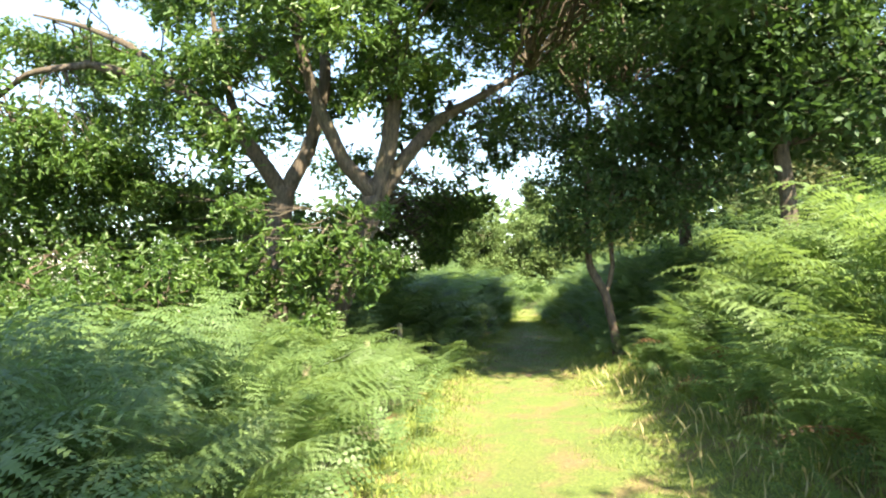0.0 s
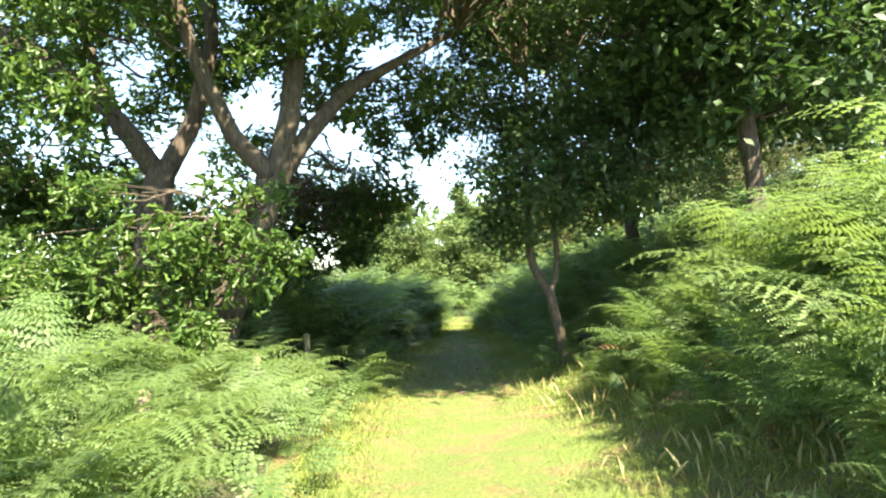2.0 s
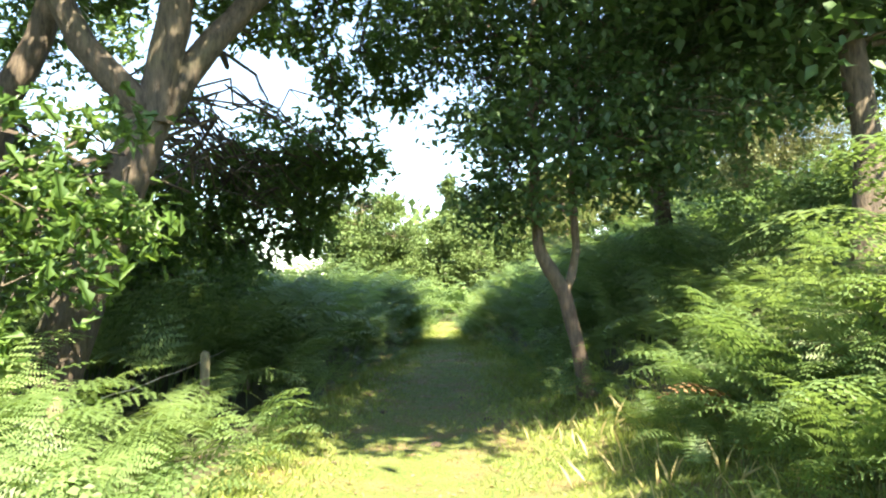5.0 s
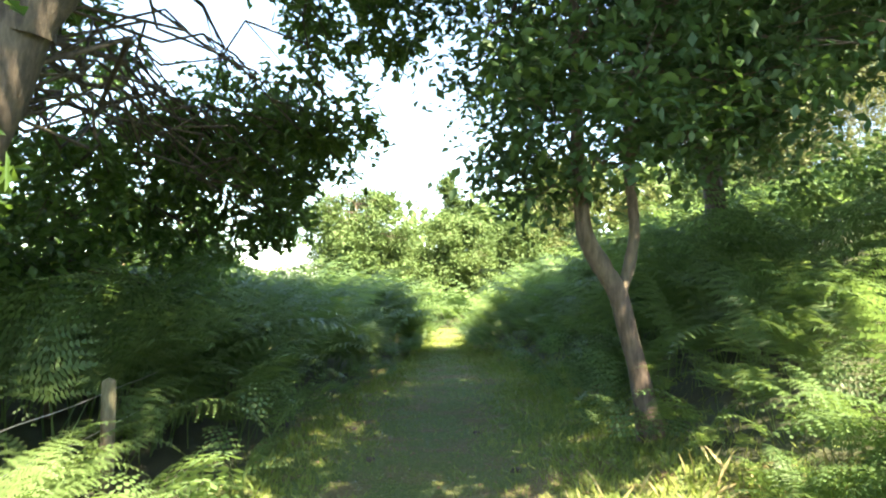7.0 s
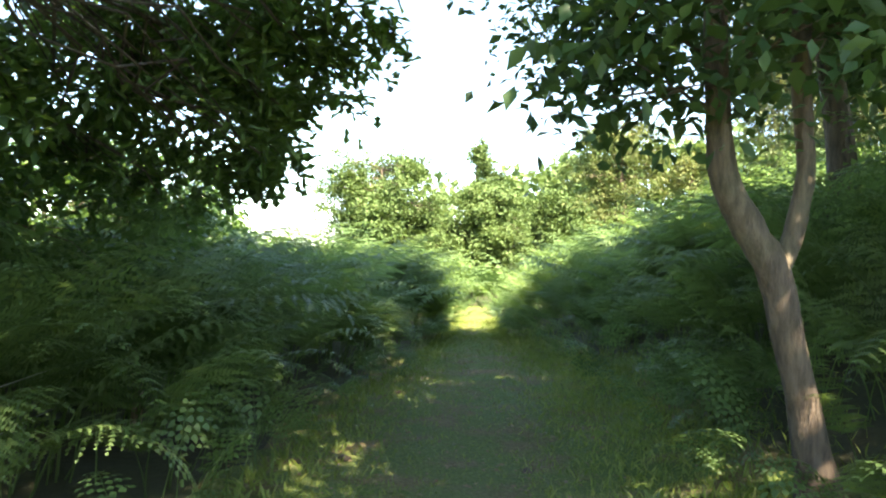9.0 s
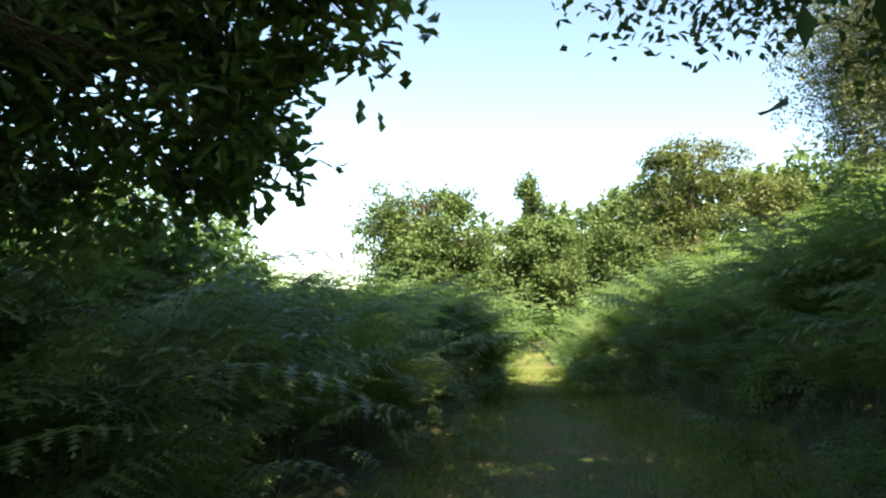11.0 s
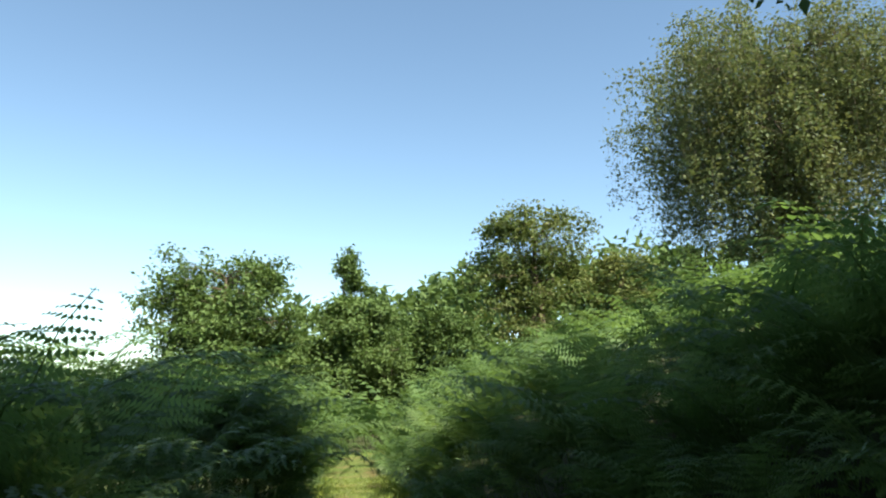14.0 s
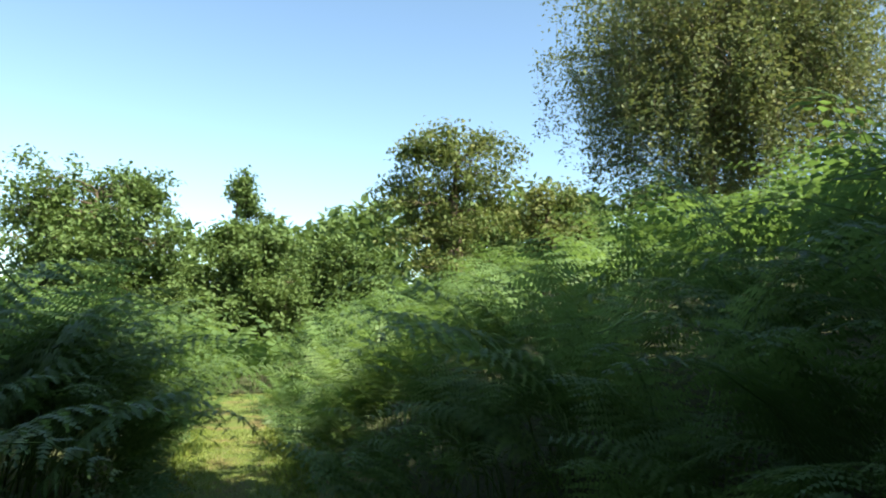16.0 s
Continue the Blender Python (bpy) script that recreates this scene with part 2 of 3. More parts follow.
def frond(detail, seed, spread=0.75, teeth=13):
    """One bracken frond, 1 high: a bare stipe, then an arching triangular blade of paired, comb-cut pinnae. detail 0 to 2."""
    r = np.random.default_rng(seed)
    s = np.linspace(0, 1, 25)
    bend = np.radians(r.uniform(4, 12) + (spread * 150 + r.normal(0, 6)) * s ** 1.6)
    cx = np.concatenate([[0], np.cumsum(np.sin(bend[:-1]))])
    cz = np.concatenate([[0], np.cumsum(np.cos(bend[:-1]))])
    cy = r.normal(0, 0.05) * s ** 2
    top = cz.max()
    rach = np.stack([cx / top, cy, cz / top], -1)
    keep = rach[::(8, 6, 4)[detail]]
    pieces = [tube(keep, np.linspace(0.008, 0.002, len(keep)), 3)]
    pairs = (9, 13, 17)[detail]
    down = np.array([0, 0, 1.0])
    for i in range(pairs):
        u = i / (pairs - 1)
        q = 0.34 + 0.65 * u
        base = np.array([np.interp(q, s, rach[:, k]) for k in range(3)])
        ahead = np.array([np.interp(min(q + 0.03, 1), s, rach[:, k]) - np.interp(q - 0.03, s, rach[:, k]) for k in range(3)])
        ahead /= np.linalg.norm(ahead)
        length = (0.40 * (1 - u) ** 0.85 * (0.8 + 0.2 * min(1, u * 6)) + 0.02) * r.uniform(0.88, 1.08)
        for side in (-1, 1):
            out = np.array([0, side, 0.0]) * 0.92 + ahead * 0.32 + np.array([0, 0, r.normal(0.04, 0.08)])
            out /= np.linalg.norm(out)
            along = np.cross(np.cross(out, ahead), out)
            along /= np.linalg.norm(along)
            droop = -r.uniform(0.18, 0.42) * length
            half = length * (0.17, 0.16, 0.15)[detail] + 0.006
            if detail == 0:
                tip = base + out * length + down * droop
                mid = base + out * length * 0.4 + down * droop * 0.16
                pieces.append((np.array([base, mid + along * half, tip, mid - along * half]), np.array([(0, 1, 2), (0, 2, 3)])))
                continue
            n = max(2, int(round((0, 4, teeth)[detail] * (1 - u) ** 0.6)))
            vv, tt = [], []
            for j in range(n):
                f0, f1 = j / n, (j + 0.92) / n
                w = half * (1 - f0) ** 0.65 * (0.8 + 0.2 * min(1, j)) * r.uniform(0.85, 1.1)
                p0, p1 = (base + out * length * f + down * droop * f * f for f in (f0, f1))
                for d in (-1, 1):
                    k = len(vv)
                    tip = (p0 + p1) * 0.5 + along * d * w + out * length * 0.05 + down * r.normal(-0.12, 0.12) * w
                    vv += [p0, p1, tip]
                    tt.append((k, k + 1, k + 2))
            pieces.append((np.array(vv), np.array(tt)))
    return joined(pieces)


# ---- the ground: one sheet out to the horizon ----
def axis(near_lo, near_hi, step, reach):
    core = np.arange(near_lo, near_hi + 1e-6, step)
    lo, hi, d = [], [], step
    a, c = near_lo, near_hi
    while a > -reach or c < reach:
        d *= 1.28
        a, c = a - d, c + d
        lo.append(max(a, -reach)), hi.append(min(c, reach))
    return np.unique(np.concatenate([np.array(lo), core, np.array(hi)]))


def build_ground():
    xs, ys = axis(-5, 9, 0.2, 1500), axis(-3, 34, 0.22, 1500)
    gx, gy = np.meshgrid(xs, ys)
    gz = ground_z(gx, gy)
    v = np.stack([gx, gy, gz], -1).reshape(-1, 3)
    n, mcount = len(xs), len(ys)
    i, j = np.meshgrid(np.arange(mcount - 1), np.arange(n - 1), indexing="ij")
    a = (i * n + j).ravel()
    t = np.concatenate([np.stack([a, a + 1, a + n + 1], -1), np.stack([a, a + n + 1, a + n], -1)])
    me = mesh_from("ground", v, t, M_GROUND, True)
    me.materials.append(M_HEATH)
    c = v[t].mean(axis=1)
    yy = np.clip(c[:, 1], -20, 32)
    wild = (c[:, 0] < path_x(yy) - half_left(yy) - 0.35) | (c[:, 0] > path_x(yy) + half_right(yy) + 0.45) | (c[:, 1] > 32)
    me.polygons.foreach_set("material_index", wild.astype(np.int32))
    ob = new("ground", me)
    tagged(ob, "trodden grass path over sloping earthy heath ground", "ground", "", "structure")


build_ground()


# ---- trees ----
def leaf_clusters(tips, proto, per, spread, size, r):
    """Leaves gathered round the twig ends, mostly facing up and outward."""
    n = len(tips) * per
    c = np.repeat(tips, per, axis=0) + r.normal(0, 1, (n, 3)) * spread * np.array([1, 1, 0.75])
    mats = euler_mats(r.normal(0, 0.55, n), r.normal(0.25, 0.55, n), r.uniform(0, 2 * np.pi, n))
    return scatter(proto, c, mats, size * r.uniform(0.65, 1.25, n))


def tree(name, label, category, base, stems, blobs, leaf, leaf_mat, bark, twigs=14, per=40, spread=0.28, size=0.09, seed=1, group="", limb_r=0.032, droop=0.0):
    """A tree: stems (lists of points with radii) from the ground; a limb from the nearest stem point into each crown
    blob (x, y, z, rx, ry, rz); twigs in it that carry the leaves."""
    global rng
    rng = np.random.default_rng(seed)
    r = rng
    bx, by = base
    bz = float(ground_z(bx, by))
    root = new(name)
    root.location = (bx, by, bz)
    tagged(root, label, category, group)
    o = np.array([bx, by, bz])
    nodes, node_r, trunk = [], [], None
    for k, (pts, radii) in enumerate(stems):
        p = np.array(pts, float)
        q = np.linspace(0, 1, 4 * len(p))
        s = np.linspace(0, 1, len(p))
        pp = np.stack([np.interp(q, s, p[:, i]) for i in range(3)], -1)
        sm = pp.copy()
        sm[1:-1] = (pp[:-2] + 2 * pp[1:-1] + pp[2:]) / 4
        rr = np.interp(q, s, radii)
        made = part("stem" if k else "trunk", mesh_from("stem", *tube(sm - o, rr, 12, 0.10), bark, True), trunk or root)
        trunk = trunk or made
        nodes.append(sm)
        node_r.append(rr)
    nodes, node_r = np.concatenate(nodes), np.concatenate(node_r)
    high = nodes[:, 2] > bz + 0.35 * (nodes[:, 2].max() - bz)
    cand, cand_r = nodes[high], node_r[high]
    twig_pieces, tips = [], []
    for bl in blobs:
        c, e = np.array(bl[:3], float), np.array(bl[3:], float)
        k = np.argmin(np.linalg.norm(cand - c, axis=1) + 0.6 * np.maximum(cand[:, 2] - c[2], 0))
        ln = np.linalg.norm(c - cand[k])
        pts = bent(cand[k], c, 9, 0.10 * ln, 0.035 * ln)
        r0 = min(cand_r[k] * 0.75, limb_r * (0.5 + 0.25 * ln) * min(1.0, np.mean(e)) ** 1.6)
        part("limb", mesh_from("limb", *tube(pts - o, np.linspace(max(r0, 0.012), 0.008, 9), 5, 0.12), bark, True), trunk)
        n = int(twigs * max(0.4, np.mean(e)) ** 1.35)
        d = r.normal(0, 1, (n, 3))
        d /= np.linalg.norm(d, axis=1)[:, None]
        ends = c + d * e * (r.uniform(0.25, 1.0, (n, 1)) ** 0.6)
        for end in ends:
            s = pts[r.integers(4, 9)]
            tw = bent(s, end, 4, 0.08, 0.05)
            twig_pieces.append(tube(tw[[0, 2, 3]] - o, (0.007, 0.004, 0.002), 3))
            tips.append(end)
            tips.append(tw[2] + r.normal(0, 0.05, 3))
            tips.append(tw[2] * 0.45 + end * 0.55 + r.normal(0, 0.07, 3))
            if droop:
                hang = droop * r.uniform(0.5, 1.2)
                twig_pieces.append(tube(np.array([end, end + (0.1, 0, -0.5 * hang), end + (0.12, 0, -hang)]) - o, (0.004, 0.003, 0.002), 3))
                for f in (0.2, 0.4, 0.6, 0.8, 1.0):
                    tips.append(end + np.array([0.12 * f, 0, -hang * f]) + r.normal(0, 0.05, 3))
    tagged(part("twig_work", mesh_from("twig_work", *joined(twig_pieces), bark), root), "", "", "", "stuff")
    tips = np.array(tips)
    v, t = leaf_clusters(tips - o, leaf, per, spread, size, r)
    part("crown", mesh_from("crown", v, t, leaf_mat), root)
    return root


def blob_cloud(n, lo, hi, rad, seed):
    r = np.random.default_rng(seed)
    c = r.uniform(lo, hi, (n, 3))
    e = rad * r.uniform(0.75, 1.25, (n, 1)) * np.array([[1.0, 1.0, 0.7]])
    return [tuple(x) for x in np.concatenate([c, e], 1)]


OAK, SIMPLE = oak_leaf(), simple_leaf(0.55)

# two oaks beside the path
tree("oak_tree", "spreading oak with thick forked trunk and lit leaves", "tree", (-1.95, 11.6),
     [([(-1.97, 11.6, -0.15), (-1.68, 11.6, 0.8), (-1.28, 11.65, 1.9), (-1.03, 11.75, 2.78)], [0.33, 0.22, 0.18, 0.19]),
      ([(-1.0, 11.7, 2.65), (-0.8, 11.6, 3.6), (-0.7, 11.6, 4.6), (-0.85, 11.7, 6.2)], [0.16, 0.13, 0.11, 0.06]),
      ([(-1.0, 11.7, 2.65), (-0.62, 11.75, 3.25), (-0.1, 11.9, 3.9), (1.4, 12.2, 4.8)], [0.13, 0.11, 0.09, 0.04]),
      ([(-1.0, 11.7, 2.65), (-1.5, 11.5, 3.2), (-1.95, 11.3, 4.2), (-2.3, 11.1, 5.6)], [0.13, 0.11, 0.09, 0.05])],
     # First five listed blobs are high boughs, also added for shade.
     # Seeds 19 and 25: boughs above the view, added to shade path and ferns.
     blob_cloud(24, (-4.0, 10.6, 3.9), (1.2, 14.2, 7.4), 0.95, 21) + blob_cloud(27, (0.2, 7.8, 5.6), (4.2, 10.6, 7.4), 0.95, 25) + blob_cloud(9, (-2.8, 9.6, 4.8), (0.8, 10.9, 6.4), 0.75, 29) + blob_cloud(10, (-0.8, 10.8, 6.6), (2.2, 13.0, 7.8), 0.9, 19) + blob_cloud(6, (-1.6, 15.1, 2.1), (0.4, 15.9, 3.0), 0.36, 24) + blob_cloud(9, (-2.9, 14.0, 2.4), (0.5, 17.2, 4.4), 0.7, 20) + [(0.6, 12.8, 6.2, 1.1, 1.0, 0.8), (1.5, 13.6, 6.8, 1.1, 1.0, 0.8), (0.2, 14.2, 6.0, 1.1, 1.0, 0.8), (-0.8, 13.4, 6.3, 1.1, 1.0, 0.8), (0.9, 15.0, 6.6, 1.0, 1.0, 0.7),
      (-0.1, 15.6, 1.95, 0.42, 0.4, 0.28), (0.05, 15.7, 1.85, 0.36, 0.4, 0.24), (-0.3, 15.7, 1.75, 0.4, 0.4, 0.26), (-0.9, 15.9, 1.7, 0.5, 0.45, 0.3), (-1.5, 16.0, 1.8, 0.5, 0.45, 0.35), (-2.1, 16.2, 2.0, 0.6, 0.5, 0.4), (0.3, 15.5, 2.25, 0.42, 0.4, 0.28), (0.6, 15.4, 2.6, 0.4, 0.4, 0.28), (0.85, 15.2, 2.9, 0.4, 0.4, 0.26), (-0.5, 15.7, 1.9, 0.45, 0.4, 0.3), (-0.4, 15.7, 2.5, 0.55, 0.5, 0.35), (0.1, 15.6, 2.8, 0.55, 0.5, 0.35), (-1.0, 15.8, 2.1, 0.6, 0.5, 0.4),
      (0.9, 14.6, 3.9, 0.6, 0.6, 0.4), (0.6, 15.0, 3.45, 0.5, 0.5, 0.35), (0.2, 15.0, 4.0, 0.6, 0.6, 0.4), (1.1, 15.3, 3.75, 0.5, 0.5, 0.35), (1.4, 15.5, 4.3, 0.6, 0.5, 0.4), (0.7, 15.5, 4.5, 0.6, 0.5, 0.4), (-0.4, 13.6, 4.3, 1.1, 1.0, 0.8),
      (-0.95, 10.4, 1.6, 0.65, 0.45, 0.5), (-1.9, 10.3, 0.95, 0.7, 0.4, 0.4), (-2.7, 10.6, 0.9, 0.8, 0.5, 0.5), (-3.4, 10.6, 1.6, 0.8, 0.5, 0.6), (-1.5, 10.2, 1.3, 0.8, 0.45, 0.6), (-2.2, 10.4, 1.7, 0.8, 0.5, 0.6), (-1.2, 10.4, 2.2, 0.6, 0.4, 0.4), (-2.9, 10.4, 1.3, 0.8, 0.5, 0.6), (-2.6, 10.5, 2.3, 0.7, 0.5, 0.4)],
     OAK, M_OAK, M_BARK_OAK, 14, 17, 0.10, 0.14, 3, "oaks beside the path")
tree("oak_tree", "gnarled oak with bent limbs in a fenced thicket", "tree", (-2.75, 12.4),
     [([(-2.75, 12.4, -0.2), (-2.75, 12.4, 1.2), (-2.7, 12.4, 2.3), (-2.6, 12.4, 2.9)], [0.27, 0.22, 0.21, 0.19]),
      ([(-2.6, 12.4, 2.8), (-2.2, 12.4, 3.5), (-1.9, 12.3, 4.6), (-2.0, 12.4, 6.0)], [0.15, 0.12, 0.10, 0.05]),
      ([(-2.6, 12.4, 2.8), (-3.2, 12.2, 3.7), (-4.2, 12.0, 4.5), (-5.6, 11.8, 4.8)], [0.14, 0.12, 0.09, 0.06]),
      ([(-4.2, 12.0, 4.45), (-5.2, 12.6, 5.3), (-6.4, 13.4, 5.9), (-7.6, 14.0, 6.3)], [0.07, 0.06, 0.045, 0.025]),
      ([(-5.5, 11.8, 4.78), (-6.6, 12.0, 4.7), (-7.6, 12.6, 4.3), (-8.6, 13.2, 4.2)], [0.06, 0.05, 0.04, 0.02]),
      ([(-3.2, 12.2, 3.65), (-3.6, 12.6, 4.6), (-3.9, 12.9, 5.6), (-4.1, 13.2, 6.6)], [0.08, 0.065, 0.05, 0.025])],
     blob_cloud(46, (-8.8, 10.6, 2.5), (-2.4, 16, 6.8), 0.9, 22) + [(-6.5, 12.5, 2.7, 1.2, 1.0, 0.6), (-5.0, 12.8, 2.6, 1.1, 1.0, 0.6), (-7.8, 13.0, 2.9, 1.2, 1.0, 0.7), (-4.0, 13.0, 2.3, 1.0, 0.9, 0.6), (-9.0, 13.6, 2.8, 1.2, 1.0, 0.7)],
     OAK, M_OAK, M_BARK_OAK, 14, 20, 0.15, 0.15, 4, "oaks beside the path")

# crooked thorn beside the path and the dark trees on the bank behind it
tree("crooked_tree", "slender crooked tree with two stems and dark crown", "tree", (2.98, 12.88),
     [([(3.0, 12.88, 0.0), (2.93, 12.88, 0.4), (2.84, 12.88, 0.8), (2.74, 12.88, 1.2), (2.6, 12.88, 1.42), (2.49, 12.88, 1.62), (2.46, 12.88, 2.0), (2.44, 12.9, 3.0), (2.5, 13.0, 4.4)], [0.13, 0.08, 0.068, 0.074, 0.073, 0.064, 0.055, 0.045, 0.03]),
      ([(2.75, 12.88, 1.14), (2.83, 12.86, 1.4), (2.87, 12.85, 1.65), (2.84, 12.85, 2.0), (2.86, 12.88, 2.6), (2.9, 13.0, 3.4), (3.1, 13.1, 4.6)], [0.04, 0.045, 0.042, 0.042, 0.042, 0.035, 0.02])],
     # Seeds 26 and 18: unseen upper crown, added to keep sun off the bracken.
     blob_cloud(26, (1.4, 11.2, 2.8), (5.0, 15.5, 6.2), 0.95, 23) + blob_cloud(14, (-0.6, 13.2, 6.8), (2.4, 16.4, 8.4), 0.95, 26) + blob_cloud(8, (0.8, 11.6, 7.0), (3.2, 13.6, 8.2), 0.95, 18) + [(2.1, 12.7, 1.95, 0.5, 0.45, 0.25), (2.0, 13.2, 2.25, 0.4, 0.4, 0.3), (2.5, 12.4, 2.1, 0.45, 0.4, 0.25), (3.1, 12.4, 2.25, 0.5, 0.45, 0.3), (3.6, 12.7, 2.2, 0.5, 0.45, 0.3), (2.1, 12.6, 2.4, 0.8, 0.6, 0.45), (2.4, 12.4, 3.0, 0.8, 0.6, 0.55), (3.0, 12.4, 3.2, 0.8, 0.6, 0.5), (3.5, 12.3, 2.7, 0.7, 0.6, 0.45), (3.3, 12.4, 2.5, 0.8, 0.7, 0.5), (4.2, 12.2, 2.9, 0.9, 0.8, 0.5), (2.6, 12.0, 2.6, 0.6, 0.5, 0.4), (3.0, 17.0, 3.6, 1.0, 1.0, 0.6), (4.4, 17.6, 3.4, 1.1, 1.0, 0.7), (1.6, 15.6, 5.8, 1.1, 1.0, 0.6), (2.5, 16.4, 6.0, 1.1, 1.0, 0.6), (3.3, 15.4, 6.6, 1.1, 1.0, 0.7), (2.2, 14.8, 6.6, 1.0, 1.0, 0.7), (1.2, 14.6, 6.5, 1.0, 1.0, 0.6), (3.4, 17.2, 6.2, 1.1, 1.0, 0.7), (2.5, 17.5, 5.6, 1.0, 0.9, 0.6), (1.9, 12.9, 2.8, 0.6, 0.6, 0.4)],
     SIMPLE, M_DARKLEAF, M_BARK_THORN, 18, 22, 0.15, 0.105, 5)
# Last two trees stand unseen behind the start, added to shade the foreground.
for k, (x, y, n) in enumerate([(5.4, 12.0, 20), (5.2, 16.5, 20), (11.5, 17.6, 12), (14.2, 16.5, 10), (14.0, 20.2, 10), (5.2, -2.2, 14), (1.2, -2.1, 4)]):
    z = float(ground_z(x, y))
    tree("woodland_tree", "dense dark woodland tree on the bank, casting shade", "tree", (x, y),
         [([(x, y, z - 0.1), (x + 0.1, y, z + 1.2), (x - 0.1, y + 0.1, z + 3.0), (x, y, z + 5.5)], [0.17, 0.13, 0.11, 0.05])],
         # Boughs at y 8 to 9.1 are added to throw shade across the path.
         # Seeds 27, 28 and 39: leaf clouds above the view, added as sun blockers.
         blob_cloud(n, (x - 1.7, y - 1.7, z + (2.4 if y > 5 else 3.8)), (x + 1.9, y + 1.9, z + 6.4), 1.05, 30 + k) + ([(5.2, 11.2, 4.2, 0.8, 0.6, 0.6), (5.9, 11.0, 4.7, 0.8, 0.6, 0.6), (5.0, 11.3, 5.1, 0.8, 0.6, 0.6), (2.9, 8.1, 5.1, 0.9, 0.9, 0.6), (4.2, 8.6, 5.4, 0.9, 0.9, 0.6), (4.9, 8.7, 5.5, 1.0, 0.9, 0.7), (3.5, 9.1, 5.0, 1.0, 0.9, 0.6), (2.1, 8.8, 5.3, 0.9, 0.9, 0.5), (6.4, 14.6, 3.7, 0.9, 0.9, 0.6), (7.4, 15.2, 4.2, 1.0, 0.9, 0.7), (5.6, 13.8, 4.0, 0.8, 0.8, 0.6), (6.8, 14.2, 4.7, 0.9, 0.9, 0.7), (6.8, 12.5, 3.5, 1.0, 0.9, 0.7), (7.8, 13.5, 3.9, 1.1, 1.0, 0.8), (6.3, 11.6, 3.7, 0.9, 0.9, 0.6), (8.8, 14.6, 4.4, 1.2, 1.1, 0.9), (7.6, 11.8, 4.6, 1.1, 1.0, 0.8)] if k == 0 else blob_cloud(16, (-2.3, -1.0, 4.7), (0.4, 2.2, 6.4), 0.95, 39) if k == 6 else blob_cloud(17, (2.0, 14.0, 7.2), (5.0, 17.2, 8.8), 1.05, 27) + blob_cloud(8, (5.0, 13.2, 6.8), (7.8, 15.8, 8.2), 1.05, 28) if k == 1 else []),
         SIMPLE, M_DARKLEAF, M_BARK_OAK, 14, 15 if y > 5 else 10, 0.2, 0.18, 40 + k, "dark trees on the bank")

# low leafy shrubs under the oaks
for k, (x, y, h, w) in enumerate([(-4.2, 9.8, 1.7, 1.2), (-5.8, 10.6, 2.3, 1.5), (-3.6, 14.6, 2.8, 1.4), (-5.6, 15.5, 3.0, 1.6), (-7.8, 12.0, 3.4, 1.8), (-9.8, 13.8, 4.3, 2.0), (-2.3, 15.4, 2.3, 1.1), (-2.6, 18.0, 2.1, 1.2), (-1.5, 18.4, 1.8, 0.9), (-2.2, 20.6, 2.0, 1.1), (-8.2, 19.0, 4.3, 1.9), (-11.2, 18.0, 5.0, 2.2), (-5.8, 20.6, 3.4, 1.7), (-12.5, 14.5, 4.8, 2.0), (-7.2, 16.6, 4.0, 1.9), (-10.4, 16.4, 4.2, 2.0), (-4.6, 17.4, 3.4, 1.5), (-14.6, 17.0, 4.4, 2.2), (-6.6, 13.6, 3.3, 1.5), (-9.0, 16.0, 4.4, 1.8), (-8.7, 12.8, 3.7, 1.5), (-11.2, 14.6, 4.6, 1.8), (-3.6, 21.2, 2.6, 1.4)]):
    z = float(ground_z(x, y))
    tree("leafy_shrub", "leafy green shrub below the oaks", "shrub", (x, y),
         [([(x, y, z - 0.1), (x + 0.1, y, z + 0.5), (x, y, z + h * 0.7)], [0.05, 0.04, 0.02])],
         blob_cloud(11, (x - w * 0.7, y - w * 0.7, z + 0.4), (x + w * 0.7, y + w * 0.7, z + h), 0.75, 50 + k),
         OAK if y < 11 else SIMPLE, M_OAK, M_BARK_THORN, 13, 14 if y < 11 else 18, 0.15, 0.13, 60 + k, "shrubs below the oaks")

# trees at the end of the path
def round_tree(name, label, x, y, rad, top, leaf, mat, seed, n=16, per=40, size=0.12, group="", droop=0.0, low=0.3, twigs=12, spread=0.16):
    z = float(ground_z(x, y))
    r = np.random.default_rng(seed)
    bl = []
    for k in range(n):
        d = r.normal(0, 1, 3)
        d *= (0.45 if k % 4 == 0 else r.uniform(0.8, 1.0)) / np.linalg.norm(d)
        e = rad * 0.33 * r.uniform(0.55, 1.4)
        h = (z + low + top) / 2 + d[2] * ((top - z - low) / 2 - e * 0.6)
        bl.append((x + d[0] * (rad - e * 0.8), y + d[1] * (rad - e * 0.8), h, e, e, e * 0.7))
    for k in range(6):
        a, e = k * 1.05 + 0.4, rad * 0.34
        bl.append((x + 0.42 * rad * math.cos(a), y + 0.42 * rad * math.sin(a), top - e * 0.9 if k % 2 else z + low + 0.45 * (top - z - low), e, e, e * 0.7))
    tree(name, label, "tree", (x, y), [([(x, y, z - 0.1), (x + 0.1, y, z + 0.3 * (top - z)), (x - 0.05, y, z + 0.6 * (top - z)), (x, y, z + 0.8 * (top - z))], [0.14, 0.11, 0.07, 0.03])],
         bl, leaf, mat, M_BARK_THORN, twigs, per, spread, size, seed, group, 0.05, droop)


